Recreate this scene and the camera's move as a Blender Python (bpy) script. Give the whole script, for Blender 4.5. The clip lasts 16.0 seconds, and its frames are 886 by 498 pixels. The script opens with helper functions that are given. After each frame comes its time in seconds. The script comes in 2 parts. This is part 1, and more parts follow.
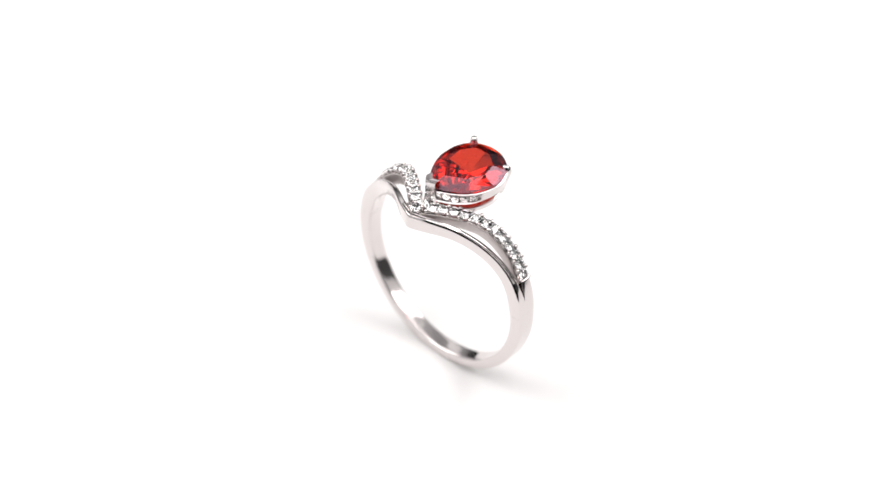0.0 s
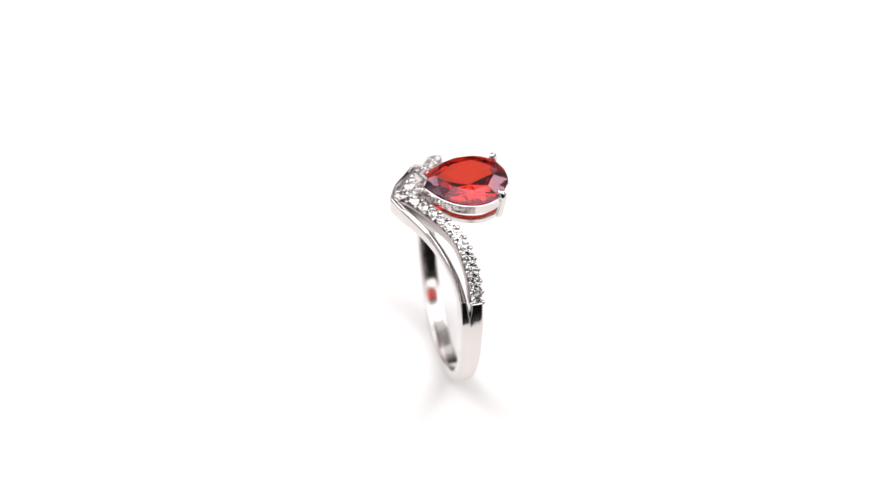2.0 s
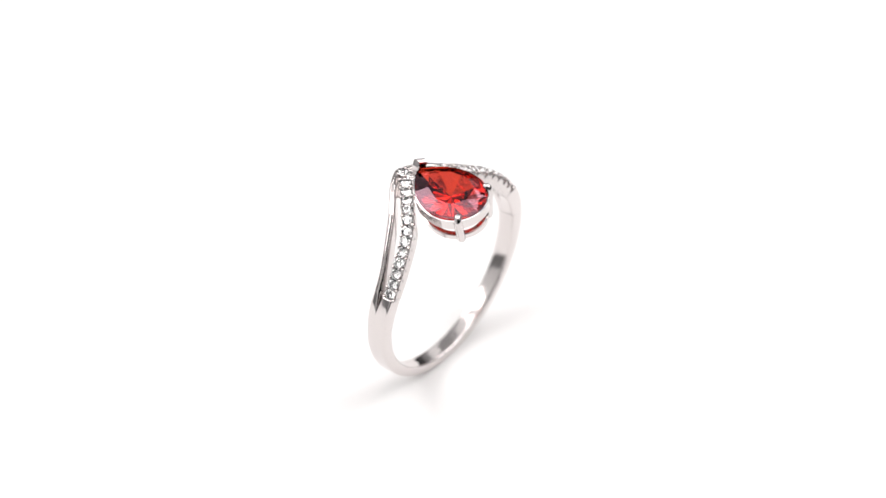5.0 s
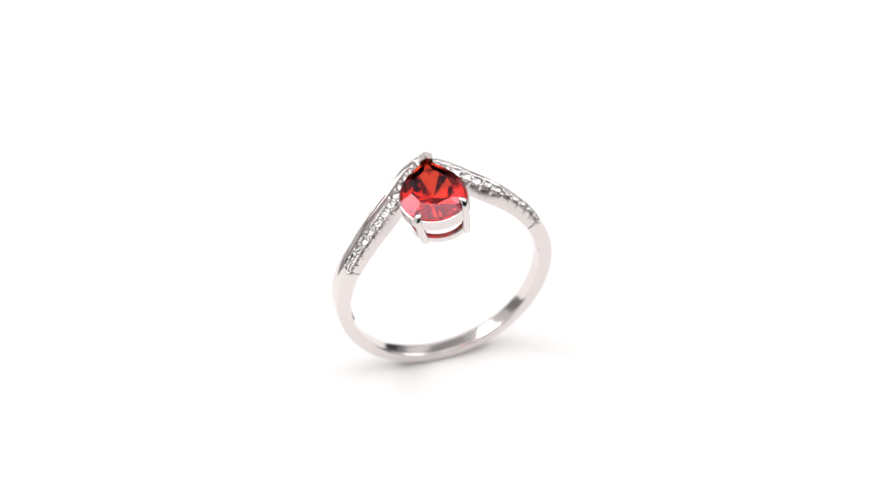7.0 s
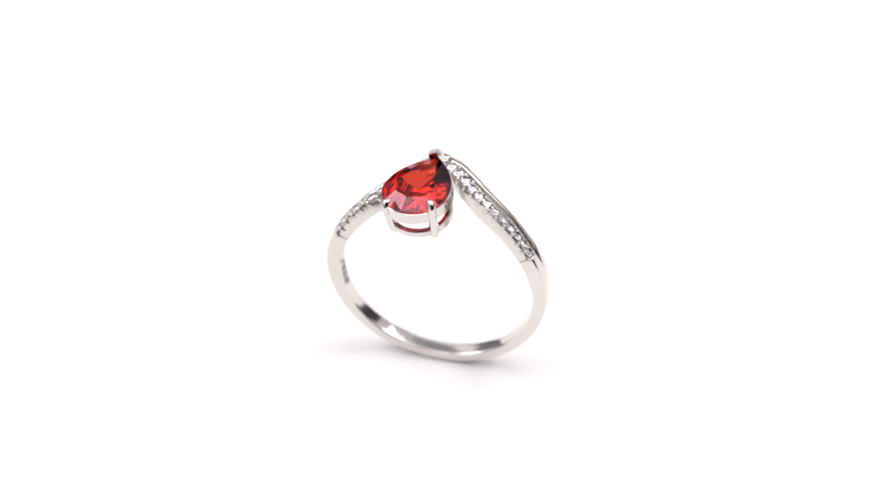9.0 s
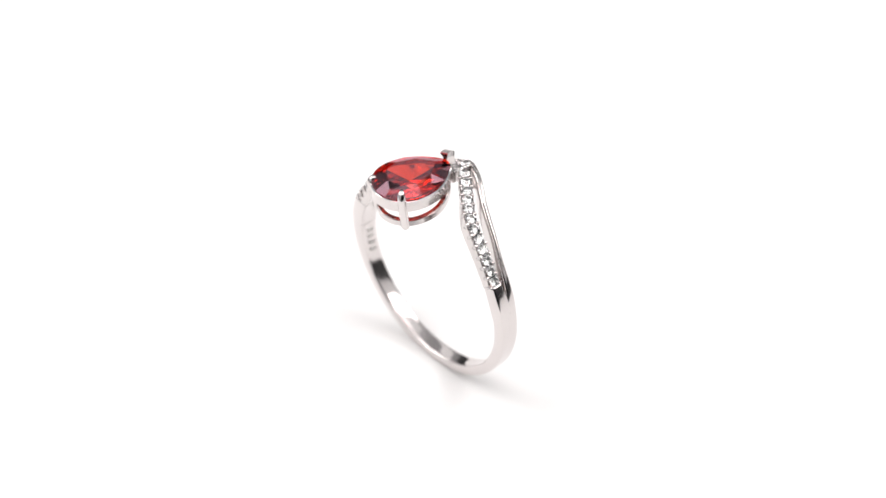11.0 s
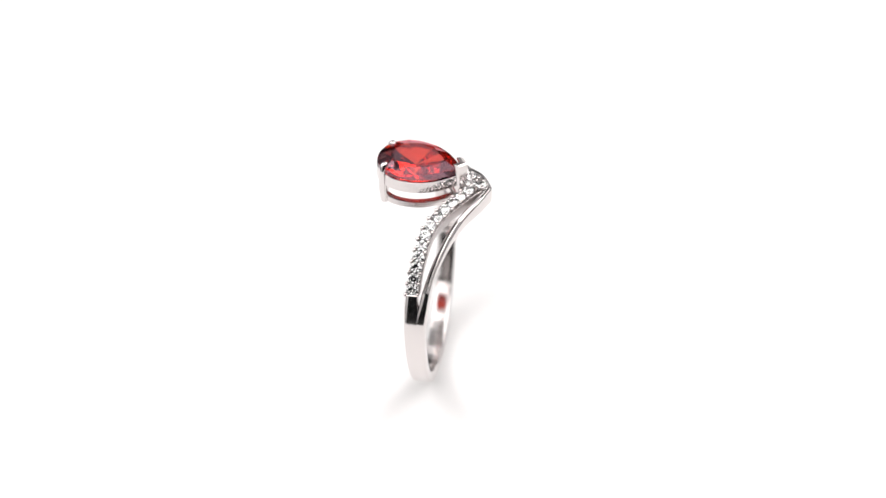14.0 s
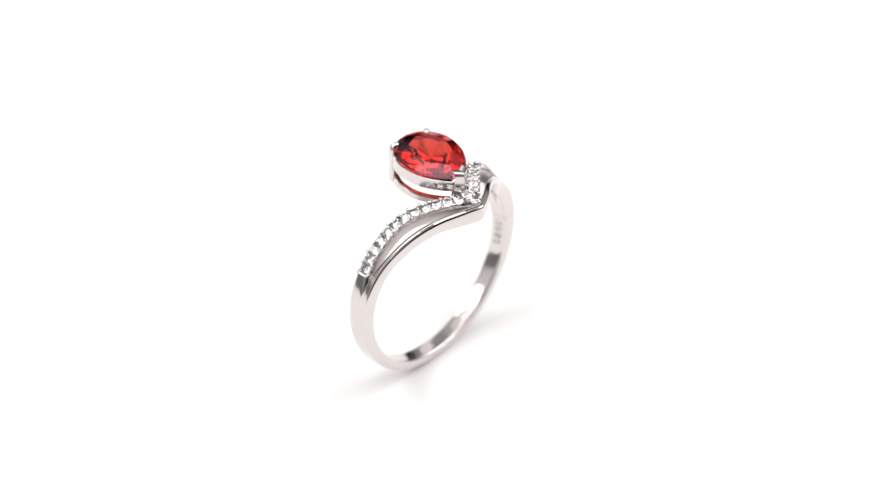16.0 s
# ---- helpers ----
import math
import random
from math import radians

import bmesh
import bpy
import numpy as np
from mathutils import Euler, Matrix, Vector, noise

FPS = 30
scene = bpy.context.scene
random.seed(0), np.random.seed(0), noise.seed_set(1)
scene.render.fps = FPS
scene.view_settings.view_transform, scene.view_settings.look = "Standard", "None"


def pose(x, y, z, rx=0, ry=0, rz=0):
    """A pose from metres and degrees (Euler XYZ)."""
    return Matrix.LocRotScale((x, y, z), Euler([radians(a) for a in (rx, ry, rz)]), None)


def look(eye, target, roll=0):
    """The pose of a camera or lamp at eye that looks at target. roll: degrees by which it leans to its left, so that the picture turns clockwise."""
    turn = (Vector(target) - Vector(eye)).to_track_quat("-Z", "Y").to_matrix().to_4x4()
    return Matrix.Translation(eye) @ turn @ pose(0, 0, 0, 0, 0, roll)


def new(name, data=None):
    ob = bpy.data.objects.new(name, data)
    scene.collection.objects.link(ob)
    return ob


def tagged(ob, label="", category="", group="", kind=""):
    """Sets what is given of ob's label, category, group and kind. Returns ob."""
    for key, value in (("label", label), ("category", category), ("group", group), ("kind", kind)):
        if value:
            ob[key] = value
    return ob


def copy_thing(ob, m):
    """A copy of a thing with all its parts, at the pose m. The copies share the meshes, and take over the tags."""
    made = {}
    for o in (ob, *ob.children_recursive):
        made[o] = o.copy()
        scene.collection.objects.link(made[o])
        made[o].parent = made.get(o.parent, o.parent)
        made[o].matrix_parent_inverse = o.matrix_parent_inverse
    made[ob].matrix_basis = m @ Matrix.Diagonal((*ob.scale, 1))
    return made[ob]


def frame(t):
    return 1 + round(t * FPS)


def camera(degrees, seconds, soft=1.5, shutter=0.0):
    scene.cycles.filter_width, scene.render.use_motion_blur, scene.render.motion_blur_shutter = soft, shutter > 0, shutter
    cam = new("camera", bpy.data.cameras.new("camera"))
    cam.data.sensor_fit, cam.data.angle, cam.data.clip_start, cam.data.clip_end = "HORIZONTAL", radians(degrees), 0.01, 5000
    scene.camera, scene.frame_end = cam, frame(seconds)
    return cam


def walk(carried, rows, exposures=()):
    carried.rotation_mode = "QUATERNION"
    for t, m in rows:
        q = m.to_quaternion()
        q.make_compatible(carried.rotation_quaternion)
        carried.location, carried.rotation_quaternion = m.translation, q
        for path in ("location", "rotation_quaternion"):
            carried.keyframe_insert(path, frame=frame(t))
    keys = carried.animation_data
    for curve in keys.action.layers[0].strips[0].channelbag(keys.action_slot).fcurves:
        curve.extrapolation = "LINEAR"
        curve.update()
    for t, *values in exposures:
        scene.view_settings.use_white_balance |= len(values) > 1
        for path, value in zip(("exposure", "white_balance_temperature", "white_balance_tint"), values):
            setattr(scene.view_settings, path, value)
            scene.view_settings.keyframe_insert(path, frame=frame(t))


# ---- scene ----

# Lengths of the ring are in ring units of 0.95 mm.
U = 0.00095

# ---- camera ----
cam = camera(14.89, 16.0, soft=1.45)
cam.data.dof.use_dof = True
cam.data.dof.focus_distance = 0.305
cam.data.dof.aperture_fstop = 20.0
VIEW = pose(-0.06 * U, -243.63 * U, 235.40 * U, 90 - 42.288, 0, -0.09)
walk(cam, [(0.0, VIEW), (16.0, VIEW)])

# ---- light ----
world = bpy.data.worlds.new("world")
scene.world = world
world.use_nodes = True
world.node_tree.nodes["Background"].inputs[0].default_value = (0.9, 0.95, 1.0, 1)
world.node_tree.nodes["Background"].inputs[1].default_value = 0.02
scene.view_settings.exposure = -0.12


def softbox(name, m, sx, sy, watts, colour=(1, 1, 1)):
    data = bpy.data.lights.new(name, "AREA")
    data.shape, data.size, data.size_y, data.energy, data.color = "RECTANGLE", sx, sy, watts, colour
    ob = new(name, data)
    ob.matrix_world = m
    return ob


softbox("ceiling_softbox", pose(0, -0.11, 0.455), 0.46, 0.44, 1.1, (1.0, 0.978, 0.976))
softbox("left_softbox", look((-0.243, 0.08, 0.24), (0, 0.08, 0.22)), 0.3, 0.27, 1.18, (1.0, 0.978, 0.976))
softbox("right_softbox", look((0.243, 0.08, 0.25), (0, 0.08, 0.23)), 0.3, 0.27, 1.18, (1.0, 0.978, 0.976))


# ---- materials ----
def material(name):
    m = bpy.data.materials.new(name)
    m.use_nodes = True
    nt = m.node_tree
    return m, nt, nt.nodes["Principled BSDF"]


def noise_bump(nt, bsdf, scale, strength, distance, detail=3.0):
    co = nt.nodes.new("ShaderNodeTexCoord")
    n = nt.nodes.new("ShaderNodeTexNoise")
    n.inputs["Scale"].default_value, n.inputs["Detail"].default_value = scale, detail
    nt.links.new(co.outputs["Object"], n.inputs["Vector"])
    b = nt.nodes.new("ShaderNodeBump")
    b.inputs["Strength"].default_value, b.inputs["Distance"].default_value = strength, distance
    nt.links.new(n.outputs["Fac"], b.inputs["Height"])
    nt.links.new(b.outputs["Normal"], bsdf.inputs["Normal"])
    return n


def ranged(nt, src, lo, hi, socket):
    r = nt.nodes.new("ShaderNodeMapRange")
    r.inputs["From Min"].default_value, r.inputs["From Max"].default_value = 0.3, 0.7
    r.inputs["To Min"].default_value, r.inputs["To Max"].default_value = lo, hi
    nt.links.new(src, r.inputs["Value"])
    nt.links.new(r.outputs["Result"], socket)


def silver_material(name, colour, rough_lo, rough_hi, bump):
    m, nt, b = material(name)
    b.inputs["Base Color"].default_value = (*colour, 1)
    b.inputs["Metallic"].default_value = 1.0
    n = noise_bump(nt, b, 900.0, bump, 0.00002)
    ranged(nt, n.outputs["Fac"], rough_lo, rough_hi, b.inputs["Roughness"])
    return m


SILVER = silver_material("polished_silver", (0.725, 0.682, 0.672), 0.09, 0.16, 0.06)
STAMP = silver_material("stamped_silver", (0.5, 0.49, 0.48), 0.35, 0.5, 0.3)
SATIN = silver_material("cast_silver", (0.71, 0.667, 0.655), 0.15, 0.25, 0.2)
RAW = silver_material("unpolished_silver", (0.62, 0.58, 0.57), 0.36, 0.5, 0.3)


def gem_material(name, colour, ior, sheen):
    m = bpy.data.materials.new(name)
    m.use_nodes = True
    nt = m.node_tree
    nt.nodes.remove(nt.nodes["Principled BSDF"])
    inner = nt.nodes.new("ShaderNodeBsdfRefraction")
    inner.inputs["Color"].default_value = (*colour, 1)
    inner.inputs["Roughness"].default_value = 0.025
    inner.inputs["IOR"].default_value = ior
    gloss = nt.nodes.new("ShaderNodeBsdfGlossy")
    gloss.inputs["Color"].default_value = (*sheen, 1)
    gloss.inputs["Roughness"].default_value = 0.0
    edge = nt.nodes.new("ShaderNodeFresnel")
    edge.inputs["IOR"].default_value = ior
    mix = nt.nodes.new("ShaderNodeMixShader")
    nt.links.new(edge.outputs[0], mix.inputs[0])
    nt.links.new(inner.outputs[0], mix.inputs[1])
    nt.links.new(gloss.outputs[0], mix.inputs[2])
    nt.links.new(mix.outputs[0], nt.nodes["Material Output"].inputs["Surface"])
    return m


GARNET = gem_material("red_crystal", (0.87, 0.225, 0.125), 2.0, (0.85, 0.52, 0.63))
CLEAR = gem_material("clear_crystal", (0.98, 0.98, 0.98), 2.15, (0.99, 0.99, 0.99))


def matte(name, colour, rough, scale, bump):
    m, nt, b = material(name)
    b.inputs["Roughness"].default_value = rough
    n = noise_bump(nt, b, scale, bump, 0.0002)
    mix = nt.nodes.new("ShaderNodeMix")
    mix.data_type = "RGBA"
    mix.inputs["A"].default_value = (*[c * 0.97 for c in colour], 1)
    mix.inputs["B"].default_value = (*colour, 1)
    nt.links.new(n.outputs["Fac"], mix.inputs["Factor"])
    nt.links.new(mix.outputs["Result"], b.inputs["Base Color"])
    return m


PAPER = matte("white_paper", (0.86, 0.855, 0.85), 0.7, 60.0, 0.05)
FABRIC = matte("white_fabric", (0.82, 0.82, 0.82), 0.9, 300.0, 0.1)
# tones of the unseen panels, set by what stone and silver should mirror
GREY = matte("grey_fabric", (0.3, 0.3, 0.305), 0.9, 300.0, 0.1)
SLATE = matte("slate_fabric", (0.22, 0.22, 0.223), 0.9, 300.0, 0.1)
CHARCOAL = matte("charcoal_fabric", (0.06, 0.06, 0.062), 0.9, 300.0, 0.1)
DARK = matte("dark_wall", (0.012, 0.012, 0.013), 0.9, 8.0, 0.1)


# ---- mesh helpers ----
def part(name, bm, mat, parent=None, label=""):
    bmesh.ops.recalc_face_normals(bm, faces=bm.faces)
    me = bpy.data.meshes.new(name)
    bm.to_mesh(me)
    bm.free()
    me.materials.append(mat)
    ob = new(name, me)
    ob.parent = parent
    if label:
        tagged(ob, label)
    return ob


def skin(bm, loops, closed=False, caps=True, smooth=True):
    """Faces between loops of points, each loop a closed polygon of as many points."""
    rows = [[bm.verts.new(p) for p in loop] for loop in loops]
    n = len(rows[0])
    pairs = list(zip(rows, rows[1:])) + ([(rows[-1], rows[0])] if closed else [])
    for a, b in pairs:
        for i in range(n):
            bm.faces.new((a[i], a[(i + 1) % n], b[(i + 1) % n], b[i])).smooth = smooth
    if caps and not closed:
        bm.faces.new(rows[0][::-1])
        bm.faces.new(rows[-1])


def rounded(hw, lo, hi, r, dome=0.0, k=4, r_back=None, dome_in=0.0):
    """A rounded rectangle, -hw to hw by lo to hi; r_back rounds its -hw side; dome lifts the middle of its upper side."""
    r_back = r if r_back is None else r_back
    most = min(hw * 0.95, (hi - lo) * 0.48)
    r, r_back = min(r, most), min(r_back, most)
    pts = []
    for sx, sy, a0 in ((1, 1, 0), (-1, 1, 90), (-1, -1, 180), (1, -1, 270)):
        c = r if sx > 0 else r_back
        for i in range(k + 1):
            a = radians(a0 + 90 * i / k)
            pts.append([sx * (hw - c) + c * math.cos(a), (hi - c if sy > 0 else lo + c) + c * math.sin(a)])
        if a0 == 0:
            pts += [[hw * f, hi] for f in (0.4, 0.0, -0.4)]
        if a0 == 180:
            pts += [[hw * f, lo] for f in (-0.4, 0.0, 0.4)]
    mid = (hi + lo) / 2
    for p in pts:
        if p[1] > mid:
            p[1] += dome * (1 - (p[0] / hw) ** 2)
        else:
            p[1] -= dome_in * (1 - (p[0] / hw) ** 2)
    return pts


def smooth_through(knots, a):
    """A Catmull-Rom curve through the (angle, value) knots."""
    xs, ys = [k[0] for k in knots], [k[1] for k in knots]
    if a <= xs[0]:
        return ys[0]
    if a >= xs[-1]:
        return ys[-1]
    i = max(j for j in range(len(xs) - 1) if xs[j] <= a)
    h = xs[i + 1] - xs[i]
    s = (a - xs[i]) / h

    def slope(j):
        lo, hi = max(j - 1, 0), min(j + 1, len(xs) - 1)
        return (ys[hi] - ys[lo]) / (xs[hi] - xs[lo])

    m0, m1 = slope(i) * h, slope(i + 1) * h
    return ((2 * s**3 - 3 * s**2 + 1) * ys[i] + (s**3 - 2 * s**2 + s) * m0
            + (-2 * s**3 + 3 * s**2) * ys[i + 1] + (s**3 - s**2) * m1)


# ---- the room of the light tent, out of view except the paper ----
def slab(name, x0, x1, y0, y1, z0, z1, mat, label, category):
    bm = bmesh.new()
    skin(bm, [[(x0, y0, z), (x1, y0, z), (x1, y1, z), (x0, y1, z)] for z in (z0, z1)], smooth=False)
    ob = part(name, bm, mat)
    return tagged(ob, label, category, kind="structure")


def paper_sheet():
    """The white sheet on which the ring stands, a little bent down at its far and near edges."""
    prof = [(-0.062, -0.004), (-0.058, -0.0012), (-0.05, 0.0), (0.08, 0.0), (0.088, -0.0012), (0.092, -0.004)]
    bm = bmesh.new()
    skin(bm, [[(x, y, z) for y, z in prof] + [(x, y, z - 0.0006) for y, z in prof[::-1]] for x in (-0.24, 0.24)])
    tagged(part("ground", bm, PAPER), "sheet of white paper under the ring", "paper backdrop", kind="structure")


paper_sheet()
slab("wall_left", -0.252, -0.248, -0.20, 0.24, 0.0715, 0.46, FABRIC, "white fabric side of the light tent", "wall")
slab("wall_right", 0.248, 0.252, -0.19, 0.24, 0.1015, 0.46, FABRIC, "white fabric side of the light tent", "wall")
# low side panels, unseen, added so the silver mirrors dark strips
slab("panel_left_grey", -0.252, -0.248, -0.20, 0.24, -0.02, 0.07, GREY, "unseen grey panel added for ring reflections", "trim")
slab("panel_right_charcoal", 0.248, 0.252, -0.19, 0.24, -0.02, 0.10, CHARCOAL, "unseen charcoal panel added for ring reflections", "trim")
# back panels, unseen, added dark so stone and prongs mirror little white
slab("panel_back_slate", -0.13, 0.13, 0.2415, 0.2455, 0.19, 0.34, SLATE, "unseen dark grey panel added to darken reflections", "wall")
slab("panel_back_upper", -0.252, 0.252, 0.2415, 0.2455, 0.3415, 0.46, GREY, "unseen grey panel added to darken reflections", "wall")
slab("panel_back_left", -0.252, -0.1315, 0.2415, 0.2455, -0.02, 0.34, GREY, "unseen grey panel added to darken reflections", "wall")
slab("panel_back_right", 0.1315, 0.252, 0.2415, 0.2455, -0.02, 0.34, GREY, "unseen grey panel added to darken reflections", "wall")
# unseen stepped panels, added to grade the reflections inside the band
slab("panel_back_white", -0.13, 0.13, 0.2415, 0.2455, 0.10, 0.1885, FABRIC, "unseen white panel added for ring reflections", "trim")
slab("panel_back_grey", -0.13, 0.13, 0.2415, 0.2455, 0.055, 0.0985, GREY, "unseen grey panel added for ring reflections", "trim")
slab("panel_back_charcoal", -0.13, 0.13, 0.2415, 0.2455, 0.022, 0.0535, CHARCOAL, "unseen charcoal panel added for ring reflections", "trim")
slab("ceiling", -0.252, 0.252, -0.36, 0.246, 0.462, 0.466, FABRIC, "white fabric roof of the light tent", "ceiling")


def reflector():
    """A white card at an angle beside the camera, outside its view, added to brighten reflections."""
    bm = bmesh.new()
    a, b, c, d = (-0.247, -0.204), (-0.095, -0.275), (-0.097, -0.278), (-0.249, -0.207)
    skin(bm, [[(x, y, z) for x, y in (a, b, c, d)] for z in (-0.039, 0.30)], smooth=False)
    tagged(part("added_reflector", bm, FABRIC), "unseen white card added to brighten ring reflections", "reflector", kind="structure")


reflector()
slab("floor", -0.45, 0.45, -0.62, 0.42, -0.06, -0.04, DARK, "dark table under the light tent", "floor")
slab("wall_room_front", -0.45, 0.45, -0.64, -0.62, -0.06, 0.62, DARK, "dark wall of the room", "wall")
slab("wall_room_back", -0.45, 0.45, 0.42, 0.44, -0.06, 0.62, DARK, "dark wall of the room", "wall")
slab("wall_room_left", -0.47, -0.45, -0.64, 0.44, -0.06, 0.62, DARK, "dark wall of the room", "wall")
slab("wall_room_right", 0.45, 0.47, -0.64, 0.44, -0.06, 0.62, DARK, "dark wall of the room", "wall")
slab("ceiling_room", -0.47, 0.47, -0.64, 0.44, 0.6215, 0.64, DARK, "dark ceiling of the room", "ceiling")

# ---- the ring ----
R_OUT, R_IN, ROLL = 10.9, 9.5, 2.8
ring = tagged(new("ring"), "silver chevron ring with a red pear-cut stone standing on white paper", "ring")


def bulge(phi):
    """The ring is a little thicker outside at its two sides."""
    return 0.2 * math.exp(-(((abs((phi + 180) % 360 - 180)) - 80) / 27) ** 2)


def on_ring(x, r, phi):
    """A point x along the finger, r from the ring's centre, phi degrees from its top."""
    a = radians(phi + ROLL)
    r += bulge(phi) * max(0.0, (r - R_IN) / (R_OUT - R_IN))
    y, z = r * math.sin(a), r * math.cos(a)
    x += eased(abs((phi + 180) % 360 - 180), 40, 85) * (-0.19 + 0.026 * y - 0.034 * z)  # the band is a little bent against its top
    return (x * U, y * U, (R_OUT + z) * U)


PLAIN_X = [(0, 4.98), (10, 4.1), (20, 3.06), (30, 2.17), (40, 1.45), (50, 0.93), (60, 0.62), (72, 0.5), (84, 0.45)]
PAVE_X = [(0, 3.75), (8, 2.42), (20, 0.6), (28, -0.36), (37, -0.92), (50, -1.26), (62, -1.23), (72, -1.05), (84, -0.93)]


def eased(x, lo, hi):
    u = min(max((x - lo) / (hi - lo), 0.0), 1.0)
    return u * u * (3 - 2 * u)


def shank():
    bm = bmesh.new()
    loops = []
    for i in range(97):
        phi = 72 + 216 * i / 96
        side = max(0.0, abs(phi - 180) - 40) / 68
        hw = 0.84 + 0.2 * side
        r_in = R_IN + 0.25 * (1 - side)
        hidden = eased(abs(phi - 180), 101.5, 108)
        loops.append([on_ring(-0.585 + x, r, phi) for x, r in rounded(hw - 0.07 * hidden, r_in + 0.06 + 0.06 * hidden, R_OUT - 0.01 - 0.15 * hidden, 0.22, 0.0, 4, 0.22, 0.015 * (1 - hidden))])
    skin(bm, loops)
    return part("shank", bm, SILVER, ring)


def strand_slope(knots, phi):
    d = (smooth_through(knots, abs(phi) + 1) - smooth_through(knots, max(abs(phi) - 1, 0))) / (2 if abs(phi) > 1 else abs(phi) + 1)
    return d / (R_OUT * radians(1))


def sink(phi):
    """How far a strand's outside has sunk into the shank, past the notch."""
    return 0.022 * eased(abs(phi), 77, 84)


def dip(phi):
    """1 where the plain strand's arms lie lowest, beside the pave strand; 0 at the point and at the shoulders."""
    return eased(abs(phi), 6, 26) * (1 - eased(abs(phi), 48, 74))


def plain_strand():
    bm = bmesh.new()
    loops = []
    for i in range(-168, 169):
        phi = i / 2.0
        bent = math.sqrt(phi * phi + 2.2) - math.sqrt(2.2)  # the point of the chevron is a little rounded
        near = eased(abs(phi), 62, 77)
        hw = (0.36 + 0.1 * eased(abs(phi), 52, 76)) * math.sqrt(1 + strand_slope(PLAIN_X, phi) ** 2)
        x0 = smooth_through(PLAIN_X, bent) - hw - 0.3 * sink(phi) - 0.2 * dip(phi)
        loops.append([on_ring(x0 + x, r, phi) for x, r in rounded(hw, R_IN + 0.005 - 0.33 * (1 - eased(abs(phi), 45, 72)) + 2 * sink(phi), R_OUT - sink(phi) - 0.26 * dip(phi), 0.24, 0.07 * (1 - near), 4, 0.24 - 0.21 * near)])
    skin(bm, loops)
    return part("plain_strand", bm, SILVER, ring)


def lift(phi):
    """How much higher than the plain strand the pave strand stands."""
    return 0.5 * max(0.0, 1 - (abs(phi) / 62) ** 2)


def pave_strand():
    bm = bmesh.new()
    loops = []
    for i in range(-63, 64):
        phi = float(i)
        hw = 0.6 * math.sqrt(1 + strand_slope(PAVE_X, phi) ** 2)
        x0 = smooth_through(PAVE_X, abs(phi)) + 0.06
        loops.append([on_ring(x0 + x, r, phi) for x, r in rounded(hw + 0.05, R_IN + 0.02, R_OUT - 0.38 + lift(phi), 0.1, -0.27)])
    skin(bm, loops)
    return part("pave_strand", bm, SATIN, ring, "satin cast silver strand set with clear stones")


def inner_wall(strand):
    """The unpolished side of the pave strand, towards the plain strand."""
    bm = bmesh.new()
    loops = []
    for i in range(-61, 62):
        phi = float(i)
        x0 = smooth_through(PAVE_X, abs(phi)) + 0.11 + 0.6 * math.sqrt(1 + strand_slope(PAVE_X, phi) ** 2)
        loops.append([on_ring(x0 + x, r, phi) for x, r in rounded(0.025, R_IN + 0.14, R_OUT - 0.48 + lift(phi), 0.02)])
    skin(bm, loops)
    return part("inner_wall", bm, RAW, strand, "dull grey unpolished silver side")


def web():
    """The low plate that closes the point of the chevron between its two strands."""
    bm = bmesh.new()
    loops = []
    for i in range(-22, 23):
        phi = i / 2.0
        a, b = smooth_through(PAVE_X, abs(phi)), smooth_through(PLAIN_X, abs(phi)) - 0.45 - 0.2 * dip(phi)
        sag = 0.4 * eased(abs(phi), 3, 11)
        loops.append([on_ring((a + b) / 2 + x, r, phi) for x, r in rounded((b - a) / 2, R_IN + 0.25, R_OUT - 0.42 - sag, 0.06)])
    skin(bm, loops)
    return part("web", bm, SATIN, ring, "satin cast silver plate between the strands")


def shoulder(side):
    """The plain polished end of the pave strand."""
    bm = bmesh.new()
    loops = []
    for i in range(63, 85):
        x0 = smooth_through(PAVE_X, i)
        near = eased(i, 66, 77)
        loops.append([on_ring(x0 + x + 0.3 * sink(i), r, side * i) for x, r in rounded(0.57 + 0.09 * eased(i, 63, 72), R_IN + 0.005 + 2 * sink(i), R_OUT - sink(i), 0.12 - 0.1 * near, 0.02 * (1 - near), 4, 0.2)])
    skin(bm, loops)
    return part("shoulder", bm, SILVER, ring)


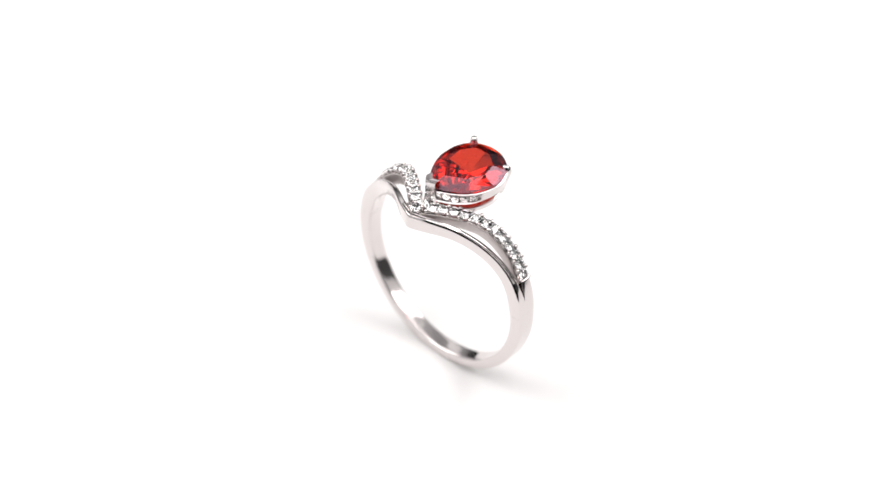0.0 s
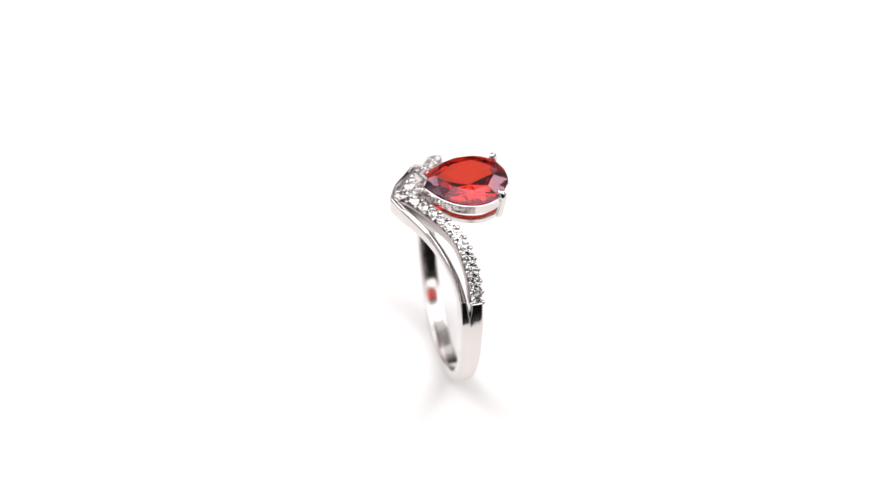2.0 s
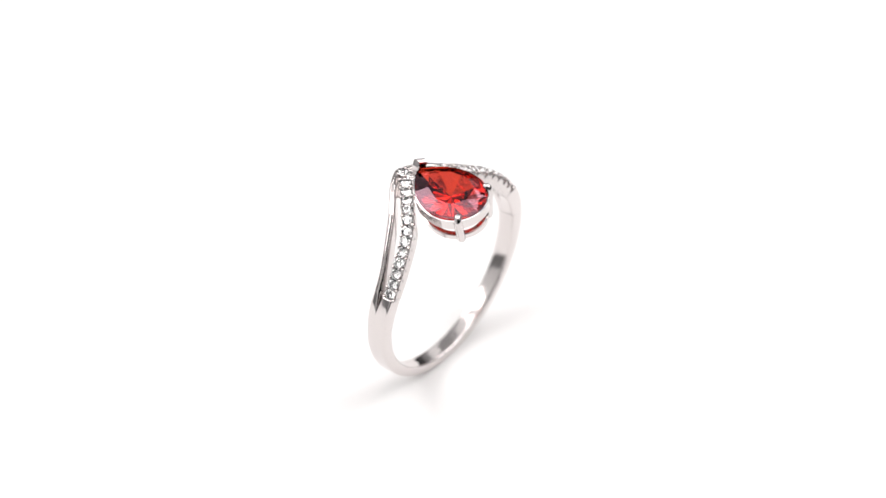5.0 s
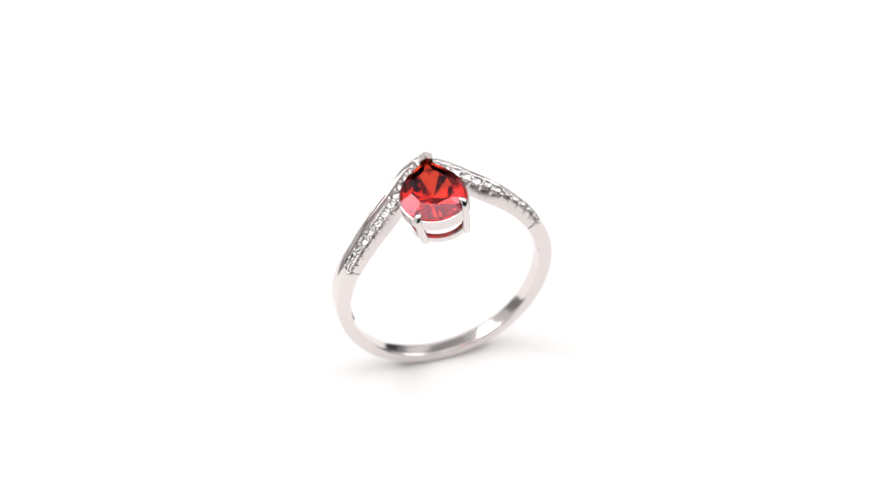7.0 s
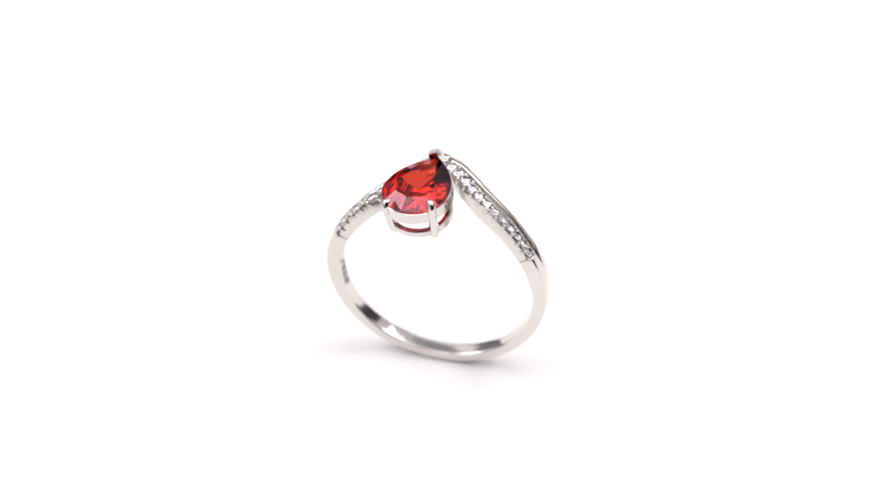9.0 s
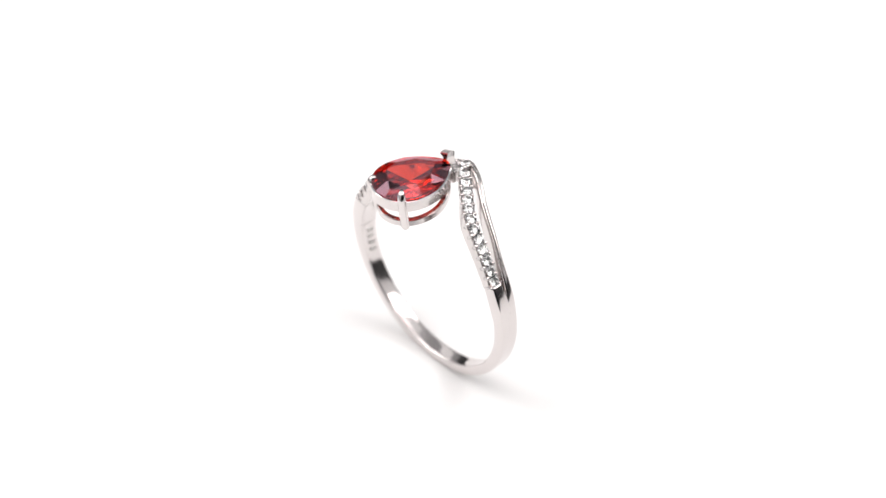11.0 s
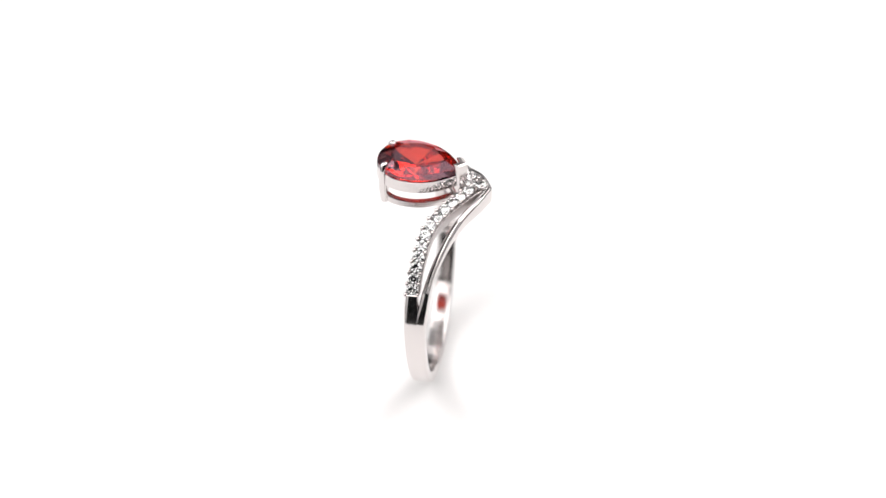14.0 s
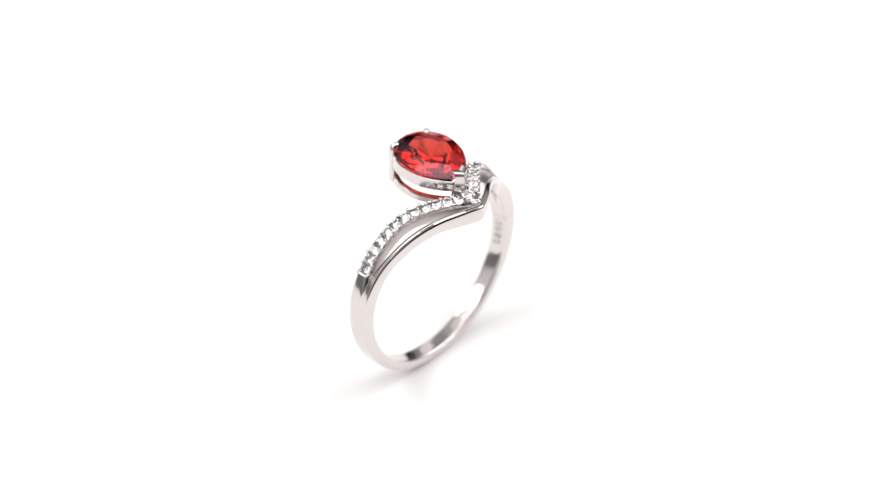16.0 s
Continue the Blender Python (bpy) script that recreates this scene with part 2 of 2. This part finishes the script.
def brilliant(outline, n, table, crown, pavilion, girdle, fine=2):
    """A faceted stone. outline(angle) gives the girdle's plan; the girdle lies at z = 0."""
    bm = bmesh.new()
    step = 360.0 / n

    def vert(angle, scale, z):
        x, y = outline(angle % 360)
        return bm.verts.new((x * scale, y * scale, z))

    T = [vert(i * step, table, crown) for i in range(n)]
    M = [vert((i + 0.5) * step, (1 + table) / 2 * 1.0, crown * 0.56) for i in range(n)]
    G = [vert(i * step / fine, 1.0, girdle) for i in range(fine * n)]
    D = [vert(i * step / fine, 1.0, 0.0) for i in range(fine * n)]
    K = [vert((i + 0.5) * step, 0.72, -pavilion * 0.335) for i in range(n)]
    C = bm.verts.new((0, 0, -pavilion))
    half = fine // 2
    for i in range(n):  # each girdle facet is flat, so the girdle waves a little
        for h in (0, half):
            for ring_of, apex in ((D, K[i]), (G, M[i])):
                a, b = ring_of[fine * i + h].co.copy(), ring_of[(fine * i + h + half) % (fine * n)].co.copy()
                flat = (a - apex.co).cross(b - apex.co)
                for q in range(1, half):
                    v = ring_of[fine * i + h + q]
                    v.co.z = apex.co.z - (flat.x * (v.co.x - apex.co.x) + flat.y * (v.co.y - apex.co.y)) / flat.z
    bm.faces.new(T)
    for i in range(n):
        j, k = (i + 1) % n, (i - 1) % n
        g0, d0 = G[fine * i], D[fine * i]
        for f in ((T[i], M[i], T[j]), (T[i], g0, M[i]), (T[i], M[k], g0), (C, K[i], d0), (C, d0, K[k])):
            bm.faces.new(f)
        for q in range(fine):
            e, o = fine * i + q, (fine * i + q + 1) % (fine * n)
            for f in ((M[i], G[e], G[o]), (G[e], D[e], D[o], G[o]), (K[i], D[o], D[e])):
                bm.faces.new(f)
    return bm


def small_stone(parent):
    bm = brilliant(lambda a: (0.56 * U * math.cos(radians(a)), 0.56 * U * math.sin(radians(a))), 8, 0.55, 0.19 * U, 0.47 * U, 0.03 * U)
    return part("pave_stone", bm, CLEAR, parent, "clear round brilliant-cut stone")


def claw(parent):
    """A bead of metal with a tail down the strand's wall."""
    bm = bmesh.new()
    rows = []
    for z, r in ((-0.62, 0.08), (-0.55, 0.15), (-0.2, 0.19), (0.0, 0.21), (0.11, 0.17), (0.16, 0.07)):
        rows.append([(r * math.cos(radians(a)) * U, r * math.sin(radians(a)) * U, z * U) for a in range(0, 360, 45)])
    skin(bm, rows)
    return part("claw", bm, SILVER, parent)


def seat(x, r, phi, turn=0.0):
    """The pose of a small piece that stands on the ring, its z outward."""
    a = -radians(phi + ROLL)
    return Matrix.Translation(on_ring(x, r, phi)) @ Matrix.Rotation(a, 4, "X") @ Matrix.Rotation(turn, 4, "Z")


def pave_row(strand):
    arc, phi = 0.0, 3.4
    gap = 1.04
    marks = []
    while phi < 63.2:
        marks.append((arc, phi))
        x0, x1 = smooth_through(PAVE_X, phi), smooth_through(PAVE_X, phi + 0.1)
        arc += math.hypot(x1 - x0, R_OUT * radians(0.1))
        phi += 0.1
    count = int(arc / gap)
    at = lambda s: min(marks, key=lambda m: abs(m[0] - s))[1]
    gap = arc / count
    first_stone = small_stone(strand)
    first_stone.matrix_basis = seat(3.98, R_OUT + 0.32, 0)
    copy_thing(first_stone, seat(2.92, R_OUT + 0.38, 0, 0.3))
    first_claw = claw(strand)
    first_claw.matrix_basis = seat(4.42, R_OUT + 0.26, 0)
    for side in (1, -1):
        copy_thing(first_claw, seat(4.12, R_OUT + 0.3, side * 2.6))
        copy_thing(first_claw, seat(3.45, R_OUT + 0.38, side * 2.2))
    for side in (1, -1):
        for i in range(count):
            phi = at((i + 0.5) * gap)
            x = smooth_through(PAVE_X, phi)
            m = seat(x, R_OUT - 0.14 + lift(phi) + 0.03 * random.uniform(-1, 1), side * phi, random.uniform(0, 0.7)) @ pose(0, 0, 0, random.uniform(-8, 8), random.uniform(-8, 8))
            copy_thing(first_stone, m)
        for i in range(count + 1):
            phi = at(i * gap)
            s = strand_slope(PAVE_X, phi)
            for e in (1, -1):
                if i == 0 and (e == -1 or side == -1):
                    continue
                # edge point, square to the strand
                n = math.sqrt(1 + s * s)
                dphi = -e * 0.5 * s / n / R_OUT * 57.3
                if phi + dphi < 0.5:
                    continue
                x = smooth_through(PAVE_X, phi) + (0.52 if e > 0 else -0.56) / n
                m = seat(x, R_OUT - 0.17 + lift(phi), side * (phi + dphi), random.uniform(0, 0.7)) @ pose(0, 0, 0, random.uniform(-6, 6), random.uniform(-6, 6)) @ Matrix.Scale(1.0 if e > 0 else 1.06, 4)
                copy_thing(first_claw, m)


# the head, turned and tipped a little against the ring; its origin is the middle of the round end, on the girdle
HEAD = pose(-2.95, 1.65, 23.38, -4.5, 0, -11.5)
RAD, LONG = 3.22, 5.2


def pear(a, grow=0.0):
    """The pear outline at angle a, its tip at a = 0; grow pushes it outward."""
    r = RAD + grow
    tip = LONG + grow * 1.3
    a = (a + 180) % 360 - 180
    if abs(a) >= 90:
        return (r * math.cos(radians(a)), r * math.sin(radians(a)))
    u = (1 - abs(a) / 90) ** 0.8
    y = r * (1 - u**2.3)
    return (tip * u, math.copysign(y, a) if a else 0.0)


def in_head(p):
    return HEAD @ Vector(p) * U


def in_gallery(p):
    """As in_head, but the metal under the stone leans a little to one side."""
    x, y, z = p
    return in_head((x, y + 0.12 * min(z + 0.6, 0.0), z))


def gemstone():
    cx = 0.5
    bm = brilliant(lambda a: (pear(a)[0] - cx, pear(a)[1]), 8, 0.63, 0.82, 2.6, 0.17, 6)
    for v in bm.verts:
        v.co = in_head((v.co.x + cx, v.co.y, v.co.z))
    return part("gemstone", bm, GARNET, ring, "red faceted pear-cut stone")


def rail(name, z0, z1, grow, thick, mat, parent):
    bm = bmesh.new()
    loops = []
    for i in range(72):
        a = i * 5.0
        o, n = Vector((*pear(a, grow), 0)), Vector((*pear(a, grow - thick), 0))
        c = [(o, z0), (o, z1 - 0.06), (o.lerp(n, 0.3), z1), (n, z1), (n, z0)]
        loops.append([in_gallery((p.x, p.y, z)) for p, z in c])
    skin(bm, loops, closed=True, smooth=False)
    return part(name, bm, mat, parent)


def round_prong(x, y, top, parent):
    bm = bmesh.new()
    base = Vector((x, y, 0)).normalized()
    path = [(2.78, -3.14, 0.42), (2.82, -3.04, 0.46), (3.22, -0.5, 0.44), (3.3, top - 0.35, 0.42), (3.24, top - 0.05, 0.4), (3.08, top + 0.16, 0.34), (2.9, top + 0.2, 0.27), (2.76, top + 0.14, 0.12)]
    loops = []
    for i, (d, z, r) in enumerate(path):
        p0, p1 = path[max(i - 1, 0)], path[min(i + 1, len(path) - 1)]
        way = Vector((p1[0] - p0[0], 0, p1[1] - p0[1])).normalized()
        nrm = Vector((way.z, 0, -way.x))
        loop = []
        for k in range(12):
            a = radians(30 * k)
            q = nrm * (r * math.cos(a)) + Vector((0, r * math.sin(a), 0))
            rad, tan = d + q.x, q.y
            loop.append(in_gallery((base.x * rad - base.y * tan, base.y * rad + base.x * tan, z + q.z)))
        loops.append(loop)
    skin(bm, loops)
    return part("prong", bm, SILVER, parent)


def tip_prong(parent):
    """A folded plate round the stone's tip with a lip over its edge."""
    bm = bmesh.new()
    loops = []
    sec = [(0.1, -2.0), (0.38, -2.0), (0.34, 0.75), (0.3, 1.08), (0.2, 1.18), (0.0, 1.2), (-0.28, 1.12), (-0.32, 0.95), (-0.1, 0.5), (0.04, 0.0), (0.04, -2.0)]
    for a in (-10.5, -7, -3.5, 0, 3.5, 7, 10.5):
        loops.append([in_head((*pear(a, g), z)) for g, z in sec])
    skin(bm, loops, smooth=False)
    return part("tip_prong", bm, SILVER, parent)


def hallmark(parent):
    """Four small stamped marks inside the shank."""
    for i in range(4):
        bm = bmesh.new()
        phi = 90 + 4.6 * i
        loops = []
        for r in (R_IN + 0.3, R_IN - 0.012):
            loops.append([on_ring(-0.55 + x, r, phi + d) for x, d in ((-0.32, -1.2), (0.32, -1.2), (0.32, 1.2 - 0.5 * (i % 2)), (-0.32, 1.2))])
        skin(bm, loops, smooth=False)
        part("stamp_mark", bm, STAMP, parent, "small dark stamped bar")


def build_ring():
    band = shank()
    hallmark(band)
    plain_strand()
    strand = pave_strand()
    inner_wall(strand)
    web()
    for side in (1, -1):
        shoulder(side)
    gemstone()
    rail("upper_rail", -1.2, -0.06, 0.08, 0.5, SILVER, ring)
    rail("lower_rail", -3.02, -2.45, -0.25, 0.55, SATIN, ring)
    round_prong(-2.62, 1.94, 0.02, ring)
    round_prong(-1.87, -2.51, 0.65, ring)
    tip_prong(ring)
    pave_row(strand)


build_ring()


# ---- what moves ----
def motions():
    rows = []
    for i in range(33):
        t = i * 0.5
        rows.append((t, pose(0, 0, 0, 0, 0, 226.97 - 16.7055 * t)))
    walk(ring, rows)


motions()
